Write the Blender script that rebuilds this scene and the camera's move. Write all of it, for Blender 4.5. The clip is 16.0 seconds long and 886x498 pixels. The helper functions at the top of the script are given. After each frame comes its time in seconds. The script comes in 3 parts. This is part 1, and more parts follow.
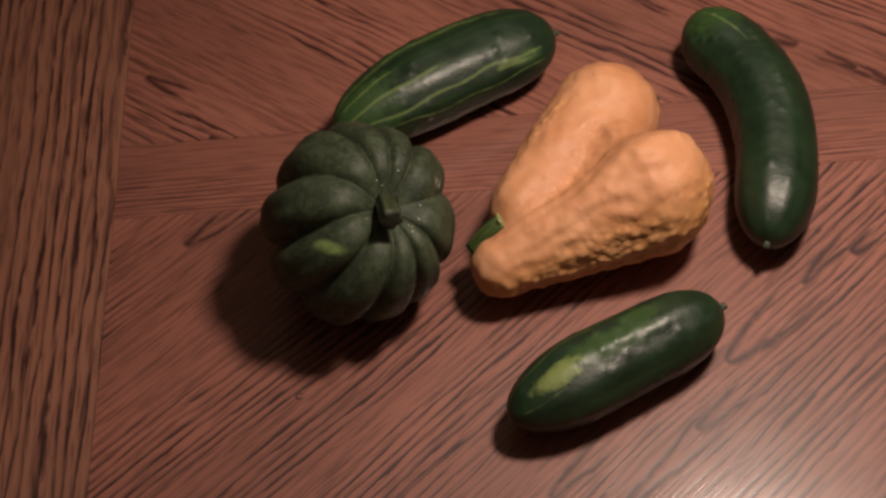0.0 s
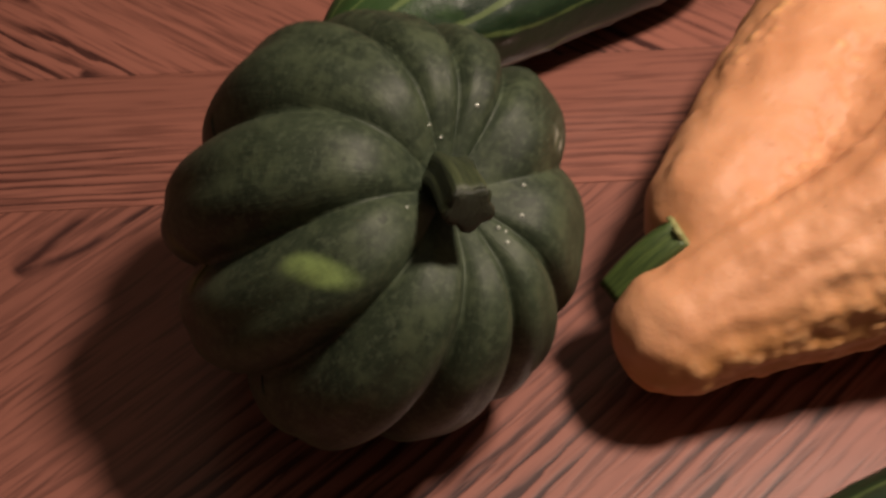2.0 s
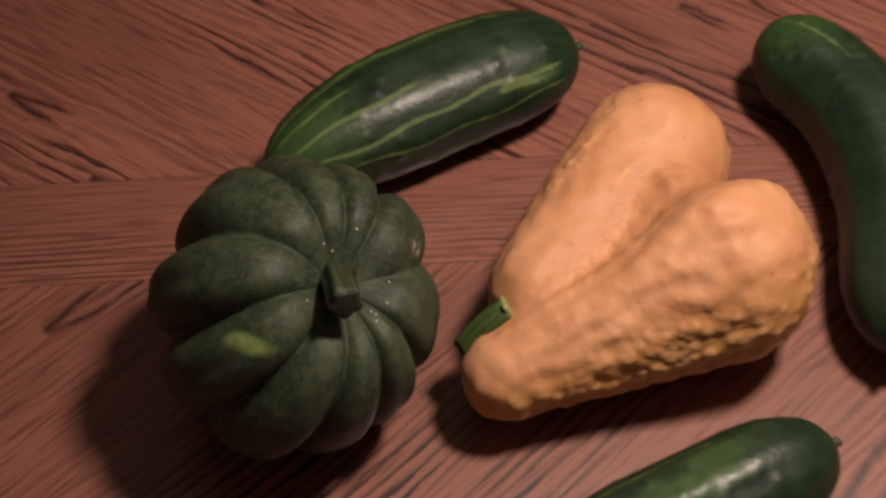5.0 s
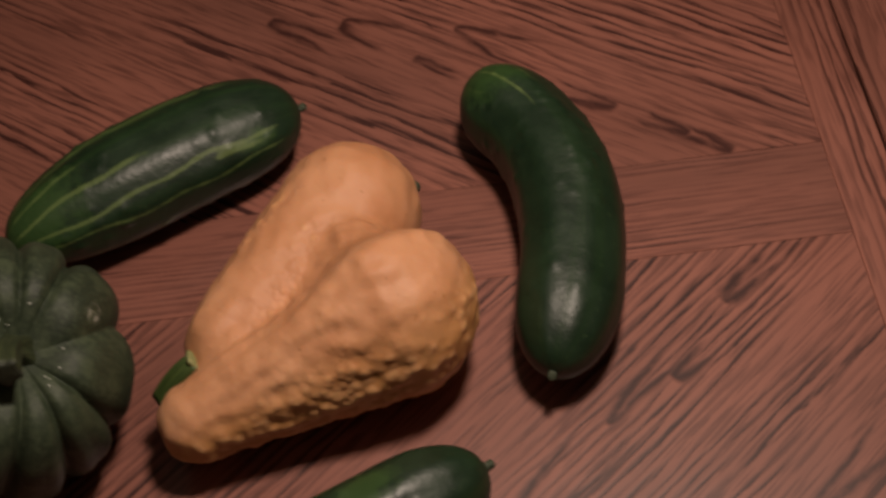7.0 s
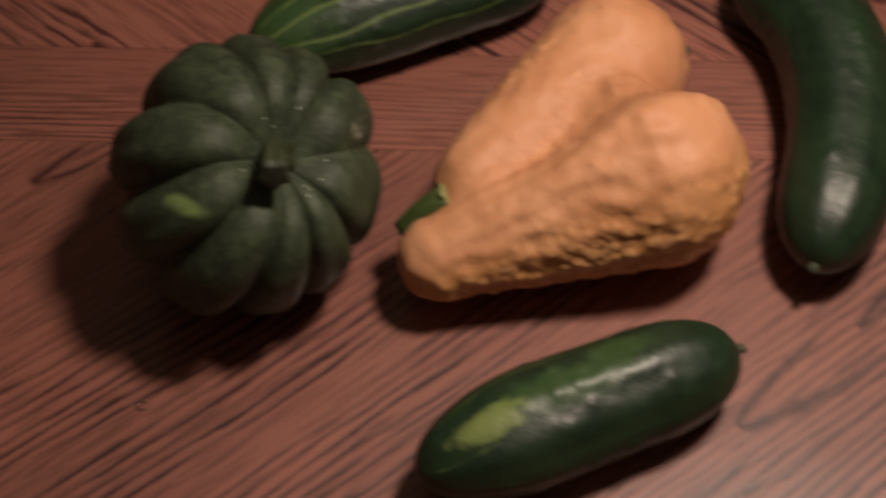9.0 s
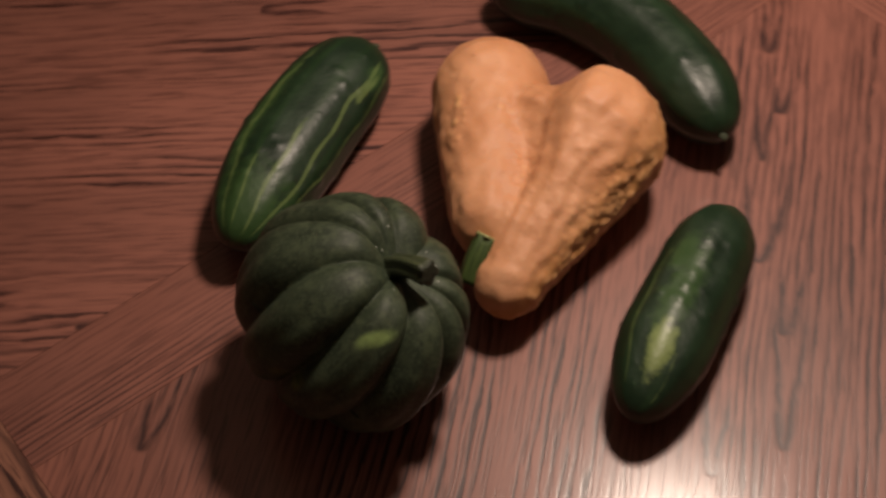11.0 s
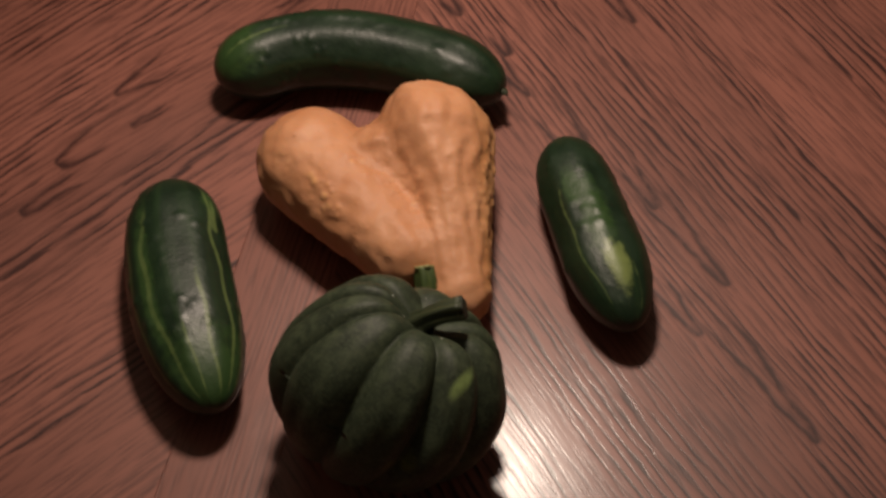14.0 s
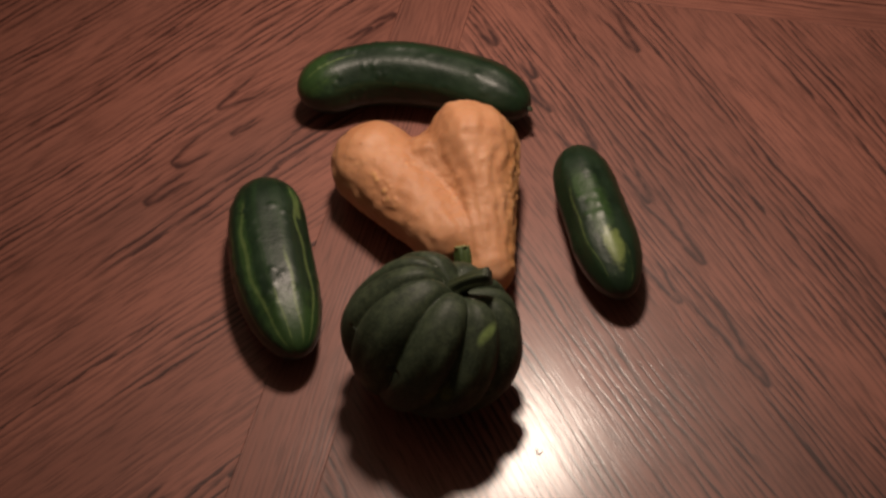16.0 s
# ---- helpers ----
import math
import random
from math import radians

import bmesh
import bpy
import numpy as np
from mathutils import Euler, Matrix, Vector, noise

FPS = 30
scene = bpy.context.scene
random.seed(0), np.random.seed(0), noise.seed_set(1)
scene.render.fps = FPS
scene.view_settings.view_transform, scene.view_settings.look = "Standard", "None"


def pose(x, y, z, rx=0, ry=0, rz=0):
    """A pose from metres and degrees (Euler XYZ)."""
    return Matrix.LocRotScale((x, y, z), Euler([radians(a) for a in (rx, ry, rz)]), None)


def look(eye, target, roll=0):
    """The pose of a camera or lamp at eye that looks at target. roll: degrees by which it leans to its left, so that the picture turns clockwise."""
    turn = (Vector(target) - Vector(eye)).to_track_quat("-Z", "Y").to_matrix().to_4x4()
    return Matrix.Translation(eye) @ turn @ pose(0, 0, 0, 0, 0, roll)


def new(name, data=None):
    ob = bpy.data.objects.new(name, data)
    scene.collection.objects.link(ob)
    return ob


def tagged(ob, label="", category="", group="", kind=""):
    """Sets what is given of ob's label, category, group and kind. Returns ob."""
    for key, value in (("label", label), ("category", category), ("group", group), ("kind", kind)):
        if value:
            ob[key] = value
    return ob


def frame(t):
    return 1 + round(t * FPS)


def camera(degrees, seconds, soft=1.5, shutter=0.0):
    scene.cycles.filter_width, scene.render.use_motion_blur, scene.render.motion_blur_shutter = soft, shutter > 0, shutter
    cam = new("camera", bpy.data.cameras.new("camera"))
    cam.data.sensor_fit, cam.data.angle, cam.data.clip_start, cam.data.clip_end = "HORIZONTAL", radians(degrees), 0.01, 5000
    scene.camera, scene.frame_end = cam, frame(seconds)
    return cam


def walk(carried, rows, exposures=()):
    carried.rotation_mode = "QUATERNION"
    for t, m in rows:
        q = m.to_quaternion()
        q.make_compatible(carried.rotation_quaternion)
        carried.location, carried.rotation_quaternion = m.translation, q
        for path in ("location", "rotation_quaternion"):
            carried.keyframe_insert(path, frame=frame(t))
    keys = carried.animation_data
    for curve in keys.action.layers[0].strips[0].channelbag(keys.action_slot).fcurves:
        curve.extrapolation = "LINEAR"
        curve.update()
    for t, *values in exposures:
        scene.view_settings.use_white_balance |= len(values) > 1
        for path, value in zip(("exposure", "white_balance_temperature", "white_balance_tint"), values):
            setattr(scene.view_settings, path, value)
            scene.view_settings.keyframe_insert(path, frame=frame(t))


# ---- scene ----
cam = camera(33.8, 16.0, soft=2.9, shutter=0.5)
PATH = [
    (0, (-0.06, -0.569, 1.513), (-0.087, 0.598, -0.111), -5.6),
    (0.5, (-0.082, -0.506, 1.418), (-0.067, 0.673, -0.197), -3.8),
    (1, (-0.101, -0.423, 1.314), (-0.049, 0.76, -0.297), -1.4),
    (1.5, (-0.12, -0.348, 1.218), (-0.031, 0.829, -0.396), 1.4),
    (2, (-0.115, -0.299, 1.124), (-0.059, 0.947, -0.439), -1.0),
    (2.5, (-0.11, -0.26, 1.082), (-0.122, 0.955, -0.506), -2.8),
    (3, (-0.111, -0.263, 1.081), (-0.064, 0.964, -0.498), -1.0),
    (3.2, (-0.111, -0.264, 1.082), (-0.071, 0.975, -0.488), -1.5),
    (5.3, (-0.071, -0.449, 1.35), (-0.023, 0.791, -0.219), -1.7),
    (5.5, (-0.069, -0.479, 1.38), (-0.002, 0.771, -0.18), -2.1),
    (6, (-0.032, -0.462, 1.378), (0.063, 0.788, -0.18), -2.4),
    (6.5, (0.02, -0.437, 1.37), (0.093, 0.804, -0.196), -4.3),
    (7, (0.095, -0.425, 1.338), (0.061, 0.827, -0.221), -8.5),
    (7.5, (0.126, -0.425, 1.305), (0.044, 0.799, -0.275), -8.9),
    (8, (0.113, -0.436, 1.288), (0.007, 0.72, -0.34), -8.2),
    (8.5, (0.074, -0.44, 1.295), (-0.025, 0.709, -0.34), -6.1),
    (9, (0.001, -0.418, 1.31), (-0.114, 0.712, -0.336), -3.1),
    (9.2, (-0.033, -0.415, 1.311), (-0.143, 0.738, -0.319), -1.5),
    (11.3, (-0.378, -0.424, 1.438), (0.446, 0.505, -0.129), -3.2),
    (11.5, (-0.413, -0.418, 1.455), (0.476, 0.433, -0.122), -0.9),
    (12, (-0.458, -0.37, 1.48), (0.521, 0.391, -0.089), -0.7),
    (12.5, (-0.465, -0.269, 1.482), (0.552, 0.263, -0.155), -0.3),
    (13, (-0.478, -0.194, 1.471), (0.566, 0.182, -0.193), -0.1),
    (13.5, (-0.499, -0.175, 1.471), (0.581, 0.127, -0.186), -1.6),
    (14, (-0.508, -0.176, 1.485), (0.637, 0.128, -0.126), -4.0),
    (14.5, (-0.519, -0.175, 1.486), (0.647, 0.171, -0.102), -5.3),
    (15, (-0.525, -0.173, 1.49), (0.652, 0.179, -0.087), -4.7),
    (15.5, (-0.58, -0.191, 1.555), (0.579, 0.164, -0.036), -4.5),
    (16, (-0.649, -0.234, 1.665), (0.48, 0.153, 0.061), -6.8),
]
walk(cam, [(t, look(eye, target, roll)) for t, eye, target, roll in PATH], exposures=[(0.0, 0.18), (1.0, 0.28), (2.0, 0.55), (3.0, 0.80), (5.5, 0.08), (7.0, -0.28), (8.0, -0.09), (9.0, 0.02), (11.5, 0.06), (12.5, -0.08), (16.0, -0.12)])

# ---- world, lamp and exposure ----
world = bpy.data.worlds.new("room_dusk")
world.use_nodes = True
scene.world = world
world.node_tree.nodes["Background"].inputs[0].default_value = (0.55, 0.42, 0.34, 1)
world.node_tree.nodes["Background"].inputs[1].default_value = 0.11

# one pendant lamp above the table: its bulb, and an added spot so light fades outward
bulb = bpy.data.lights.new("pendant_bulb", "POINT")
bulb.energy, bulb.color, bulb.shadow_soft_size = 8.5, (1.0, 0.80, 0.66), 0.055
new("pendant_bulb", bulb).location = (0.205, -0.012, 0.75 + 0.70)
cone = bpy.data.lights.new("edge_falloff_spot", "SPOT")
cone.energy, cone.color, cone.shadow_soft_size = 12.0, (1.0, 0.80, 0.66), 0.055
cone.spot_size, cone.spot_blend = radians(104), 1.0
new("edge_falloff_spot", cone).matrix_basis = look((0.205, -0.012, 0.75 + 0.70), (0.14, -0.05, 0.75))

TOP = 0.75   # height of the tabletop


# ---- node helpers ----
def material(name):
    m = bpy.data.materials.new(name)
    m.use_nodes = True
    return m, m.node_tree, m.node_tree.nodes["Principled BSDF"]


def math_node(nt, op, a, b=None, c=None, clamp=False):
    n = nt.nodes.new("ShaderNodeMath")
    n.operation, n.use_clamp = op, clamp
    for i, v in enumerate((a, b, c)):
        if v is None:
            continue
        if isinstance(v, (int, float)):
            n.inputs[i].default_value = v
        else:
            nt.links.new(v, n.inputs[i])
    return n.outputs[0]


def ramp(nt, value, stops):
    n = nt.nodes.new("ShaderNodeValToRGB")
    els = n.color_ramp.elements
    while len(els) < len(stops):
        els.new(0.5)
    for e, (p, c) in zip(els, stops):
        e.position = p
        e.color = (c, c, c, 1) if isinstance(c, (int, float)) else (*c, 1)
    nt.links.new(value, n.inputs[0])
    return n.outputs[0]


def mix(nt, fac, a, b, mode="MIX"):
    n = nt.nodes.new("ShaderNodeMix")
    n.data_type, n.blend_type = "RGBA", mode
    for sock, v in ((n.inputs[0], fac), (n.inputs[6], a), (n.inputs[7], b)):
        if isinstance(v, (int, float)):
            sock.default_value = v
        elif isinstance(v, tuple):
            sock.default_value = (*v, 1)
        else:
            nt.links.new(v, sock)
    return n.outputs[2]


def mapped(nt, source, scale=(1, 1, 1), turn=0.0, shift=(0, 0, 0)):
    n = nt.nodes.new("ShaderNodeMapping")
    n.vector_type = "POINT"
    n.inputs["Location"].default_value = shift
    n.inputs["Rotation"].default_value = (0, 0, radians(turn))
    n.inputs["Scale"].default_value = scale
    nt.links.new(source, n.inputs[0])
    return n.outputs[0]


def noise_node(nt, vector, scale, detail=2.0, rough=0.5):
    n = nt.nodes.new("ShaderNodeTexNoise")
    n.inputs["Scale"].default_value, n.inputs["Detail"].default_value, n.inputs["Roughness"].default_value = scale, detail, rough
    nt.links.new(vector, n.inputs["Vector"])
    return n.outputs[0]


def object_coords(nt):
    return nt.nodes.new("ShaderNodeTexCoord").outputs["Object"]


def attribute(nt, name):
    n = nt.nodes.new("ShaderNodeAttribute")
    n.attribute_name = name
    return n.outputs["Fac"]


def bump(nt, bsdf, height, strength, distance, coat=False):
    n = nt.nodes.new("ShaderNodeBump")
    n.inputs["Strength"].default_value, n.inputs["Distance"].default_value = strength, distance
    nt.links.new(height, n.inputs["Height"])
    nt.links.new(n.outputs[0], bsdf.inputs["Normal"])
    if coat:
        nt.links.new(n.outputs[0], bsdf.inputs["Coat Normal"])


# ---- materials ----
def oak(name, turn, seed, rings=135.0, swirl=7.0, dark=(0.037, 0.0095, 0.0075), light=(0.250, 0.094, 0.067), floor=0.10, hooks=()):
    """Stained oak veneer with its grain turned by that many degrees from the x axis. hooks: tips (x, y) of cathedral arches, which way they open, their length and half width."""
    m, nt, b = material(name)

    def calc(op, p, q=None, r=None, clamp=False):
        return math_node(nt, op, p, q, r, clamp)

    def grit(scale, shift=(0, 0, 0), detail=2.0, rough=0.5):
        return noise_node(nt, mapped(nt, co, scale, shift=shift), 1.0, detail, rough)

    co = mapped(nt, object_coords(nt), turn=-turn, shift=(seed, seed * 0.7, 0))
    sep = nt.nodes.new("ShaderNodeSeparateXYZ")
    nt.links.new(co, sep.inputs[0])
    sx, sy = sep.outputs[0], sep.outputs[1]
    wobble = calc("SUBTRACT", grit((22.0, 60.0, 1), (5, 2, 0), 3.0, 0.6), 0.5)
    v = calc("MULTIPLY_ADD", sy, rings, calc("MULTIPLY_ADD", grit((2.4, 9.0, 1), detail=1.5, rough=0.45), swirl, calc("MULTIPLY_ADD", grit((9.0, 70.0, 1)), 1.9, calc("MULTIPLY", grit((40.0, 320.0, 1), (4, 4, 0), 2.0, 0.6), 0.6))))
    c, s = math.cos(radians(turn)), math.sin(radians(turn))
    strokes, lift = None, None
    for hx, hy, opens, long, wide in hooks:
        px, py = hx * c + hy * s + seed, -hx * s + hy * c + seed * 0.7
        t = calc("MULTIPLY", calc("SUBTRACT", sx, px), float(opens))
        q = calc("MULTIPLY_ADD", wobble, 0.013, calc("SUBTRACT", sy, py))
        arm = calc("MULTIPLY", calc("SQRT", calc("MAXIMUM", t, 0.0)), wide / math.sqrt(long))
        off = calc("SUBTRACT", calc("ABSOLUTE", q), arm)
        fade = calc("SUBTRACT", 1.0, calc("DIVIDE", t, long), clamp=True)
        thick = calc("MULTIPLY_ADD", fade, 0.0024, 0.0011)
        near = calc("DIVIDE", off, thick)
        one = calc("EXPONENT", calc("MULTIPLY", calc("MULTIPLY", near, near), -1.0))
        gate = calc("MULTIPLY_ADD", t, 400.0, 0.8, clamp=True)
        one = calc("MULTIPLY", calc("MULTIPLY", one, gate), calc("MULTIPLY", fade, 3.0, clamp=True))
        strokes = one if strokes is None else calc("MAXIMUM", strokes, one)
        dy = calc("DIVIDE", calc("SUBTRACT", sy, py), wide * 1.5)
        bell = calc("EXPONENT", calc("MULTIPLY", calc("MULTIPLY", dy, dy), -1.0))
        clear = calc("MULTIPLY", calc("MULTIPLY", bell, calc("MULTIPLY_ADD", t, 40.0, 0.5, clamp=True)), fade)
        lift = clear if lift is None else calc("MAXIMUM", lift, clear)
    line = ramp(nt, calc("FRACT", v), [(0.0, 0.0), (0.05, 1.0), (0.24, 0.95), (0.44, 0.22), (0.62, 0.0), (1.0, 0.0)])
    vary = ramp(nt, grit((3.2, 30.0, 1), (3, 5, 0), 3.0, 0.6), [(0.39, floor), (0.48, floor + 0.36), (0.57, 1.0)])
    ticks = ramp(nt, grit((26.0, 420.0, 1), detail=2.5, rough=0.6), [(0.40, 0.0), (0.54, 1.0)])
    grain = calc("MULTIPLY", calc("MULTIPLY", line, calc("MULTIPLY_ADD", ticks, 0.62, 0.58)), vary, clamp=True)
    if strokes is not None:
        grain = calc("MULTIPLY", grain, calc("MULTIPLY_ADD", lift, -0.75, 1.0, clamp=True))
        worn = ramp(nt, grit((60.0, 160.0, 1), (2, 2, 0), 3.0, 0.6), [(0.32, 0.60), (0.50, 1.0)])
        grain = calc("MAXIMUM", grain, calc("MULTIPLY", strokes, worn, clamp=True))
    pores = calc("MULTIPLY", ramp(nt, grit((34.0, 620.0, 1), (7, 1, 0), 1.5, 0.5), [(0.52, 0.0), (0.66, 1.0)]), 0.55)
    cloud = grit((3.5, 12.0, 1), (1, 9, 0), 3.5, 0.6)
    base = mix(nt, ramp(nt, cloud, [(0.30, 0.0), (0.72, 1.0)]), tuple(k * 0.72 for k in light), tuple(k * 1.24 for k in light))
    figure = calc("MAXIMUM", grain, pores)
    nt.links.new(mix(nt, figure, base, dark), b.inputs["Base Color"])
    smear = grit((9, 9, 1), detail=4.0, rough=0.6)
    nt.links.new(ramp(nt, smear, [(0.3, 0.44), (0.7, 0.56)]), b.inputs["Roughness"])
    b.inputs["Coat Weight"].default_value, b.inputs["Coat Roughness"].default_value = 0.66, 0.20
    relief = calc("SUBTRACT", 1.0, figure)
    bump(nt, b, relief, 0.22, 0.0003)
    fuzz = nt.nodes.new("ShaderNodeBump")
    fuzz.inputs["Strength"].default_value, fuzz.inputs["Distance"].default_value = 0.13, 0.0003
    nt.links.new(relief, fuzz.inputs["Height"])
    nt.links.new(fuzz.outputs[0], b.inputs["Coat Normal"])
    return m


HOOKS_LOWER = ((0.094, -0.121, 1, 0.075, 0.014), (0.185, -0.049, 1, 0.030, 0.005), (0.149, -0.068, 1, 0.060, 0.006), (0.217, -0.008, 1, 0.045, 0.006),
               (0.017, -0.214, 1, 0.110, 0.008), (-0.022, -0.201, 1, 0.060, 0.007), (-0.082, -0.273, 1, 0.120, 0.009), (0.070, -0.166, 1, 0.050, 0.006), (0.230, -0.130, 1, 0.070, 0.008), (-0.240, -0.002, 1, 0.040, 0.006))
HOOKS_UPPER = ((0.038, 0.229, 1, 0.045, 0.011), (0.104, 0.211, 1, 0.060, 0.012), (0.078, 0.190, 1, 0.035, 0.003), (0.185, 0.131, -1, 0.045, 0.007), (0.221, 0.105, -1, 0.035, 0.004), (0.242, 0.090, -1, 0.035, 0.004),
               (-0.005, 0.238, 1, 0.060, 0.008), (-0.228, 0.090, 1, 0.050, 0.004), (-0.275, 0.152, 1, 0.045, 0.005))
OAK_LOWER = oak("oak_lower", 41, 0.0, rings=175.0, swirl=6.0, hooks=HOOKS_LOWER)
OAK_UPPER = oak("oak_upper", -37, 2.3, rings=145.0, dark=(0.046, 0.012, 0.009), hooks=HOOKS_UPPER)
OAK_BAND = oak("oak_band", 0, 4.1, rings=250, swirl=3.0, dark=(0.075, 0.022, 0.016), floor=0.10)
OAK_BORDER = oak("oak_border", 90, 6.7, rings=115, swirl=1.4, light=(0.250, 0.108, 0.070), floor=0.42)
OAK_EDGE = oak("oak_edge", 90, 5.3, rings=190, swirl=1.5, dark=(0.085, 0.026, 0.018), floor=0.2)
OAK_LEAF = oak("oak_leaf", 90, 8.9, rings=120, swirl=3.0, dark=(0.080, 0.025, 0.017), floor=0.1)


def plain_paint(name, colour, rough):
    m, nt, b = material(name)
    co = object_coords(nt)
    n = noise_node(nt, co, 3.0, 4.0, 0.6)
    nt.links.new(mix(nt, n, tuple(c * 0.9 for c in colour), tuple(min(1, c * 1.08) for c in colour)), b.inputs["Base Color"])
    b.inputs["Roughness"].default_value = rough
    bump(nt, b, noise_node(nt, co, 180.0, 2.0), 0.2, 0.001)
    return m


PAINT_WALL = plain_paint("wall_paint", (0.62, 0.54, 0.45), 0.8)
PAINT_CEILING = plain_paint("ceiling_paint", (0.8, 0.77, 0.71), 0.85)
CARPET = plain_paint("carpet_pile", (0.22, 0.17, 0.13), 0.95)


def cucumber_skin(name, seed, lush):
    """Dark green skin; the fruit's own marks: pale (light green flush), vein (yellow-green lines), patch (pale yellow spot)."""
    m, nt, b = material(name)
    co = object_coords(nt)
    u, cv, sv = attribute(nt, "u"), attribute(nt, "cv"), attribute(nt, "sv")
    comb = nt.nodes.new("ShaderNodeCombineXYZ")
    for i, s in enumerate((u, cv, sv)):
        nt.links.new(s, comb.inputs[i])
    ring = comb.outputs[0]
    blotch = noise_node(nt, mapped(nt, co, (1, 1, 1), shift=(seed, 0, 0)), 42.0, 4.0, 0.6)
    speck = noise_node(nt, mapped(nt, co, (1, 1, 1), shift=(0, seed, 0)), 420.0, 2.0, 0.6)
    col = mix(nt, ramp(nt, blotch, [(0.3, 0.0), (0.75, 1.0)]), (0.006, 0.017, 0.008), (0.011, 0.031, 0.012))
    streak = noise_node(nt, mapped(nt, ring, (1.1, 3.0, 3.0), shift=(seed, seed, 0)), 1.0, 3.0, 0.6)
    col = mix(nt, math_node(nt, "MULTIPLY", ramp(nt, streak, [(0.50, 0.0), (0.70, 1.0)]), lush), col, (0.024, 0.062, 0.016))
    ragged = noise_node(nt, co, 130.0, 4.0, 0.68)
    edge = math_node(nt, "MULTIPLY_ADD", math_node(nt, "SUBTRACT", ragged, 0.5), 1.5, attribute(nt, "pale"))
    col = mix(nt, math_node(nt, "MULTIPLY", ramp(nt, edge, [(0.35, 0.0), (0.85, 1.0)]), 0.55), col, (0.044, 0.098, 0.024))
    lined = math_node(nt, "MULTIPLY_ADD", math_node(nt, "SUBTRACT", ragged, 0.5), 0.9, attribute(nt, "vein"))
    col = mix(nt, math_node(nt, "MULTIPLY", ramp(nt, lined, [(0.35, 0.0), (0.85, 1.0)]), 0.55), col, (0.15, 0.21, 0.065))
    spot = math_node(nt, "MULTIPLY_ADD", math_node(nt, "SUBTRACT", ragged, 0.5), 1.2, attribute(nt, "patch"))
    col = mix(nt, math_node(nt, "MULTIPLY", ramp(nt, spot, [(0.42, 0.0), (0.70, 0.8), (1.0, 1.0)]), 0.78), col, (0.20, 0.26, 0.075))
    col = mix(nt, ramp(nt, speck, [(0.62, 0.0), (0.76, 0.25)]), col, (0.06, 0.11, 0.04))
    nt.links.new(col, b.inputs["Base Color"])
    nt.links.new(ramp(nt, blotch, [(0.3, 0.37), (0.7, 0.52)]), b.inputs["Roughness"])
    b.inputs["Specular IOR Level"].default_value = 0.5
    bump(nt, b, noise_node(nt, co, 170.0, 3.0, 0.6), 0.30, 0.0012)
    return m


def squash_skin():
    m, nt, b = material("yellow_squash_skin")
    co = object_coords(nt)
    wart, south = attribute(nt, "wart"), attribute(nt, "south")
    big = noise_node(nt, co, 26.0, 4.0, 0.55)
    col = mix(nt, ramp(nt, big, [(0.3, 0.0), (0.7, 1.0)]), (0.52, 0.230, 0.105), (0.645, 0.325, 0.170))
    col = mix(nt, math_node(nt, "MULTIPLY", south, ramp(nt, wart, [(0.2, 0.65), (0.7, 0.2)])), col, (0.53, 0.255, 0.070))
    col = mix(nt, math_node(nt, "MULTIPLY", ramp(nt, wart, [(0.35, 0.0), (0.85, 1.0)]), 0.45), col, (0.80, 0.46, 0.19))
    # brown scar in the hollow, and weaker browning along the crease between the lobes
    scar_and_crease = attribute(nt, "scar_and_crease")
    col = mix(nt, math_node(nt, "MULTIPLY", scar_and_crease, ramp(nt, noise_node(nt, co, 120.0, 4.0, 0.65), [(0.35, 0.25), (0.6, 0.75)])), col, (0.30, 0.120, 0.045))
    freckle = noise_node(nt, co, 300.0, 2.0, 0.5)
    col = mix(nt, ramp(nt, freckle, [(0.70, 0.0), (0.78, 0.6)]), col, (0.33, 0.13, 0.04))
    nt.links.new(col, b.inputs["Base Color"])
    b.inputs["Roughness"].default_value = 0.58
    b.inputs["Subsurface Weight"].default_value = 0.08
    b.inputs["Subsurface Radius"].default_value = (0.006, 0.003, 0.001)
    b.inputs["Subsurface Scale"].default_value = 0.6
    bump(nt, b, noise_node(nt, co, 230.0, 4.0, 0.65), 0.26, 0.0014)
    return m


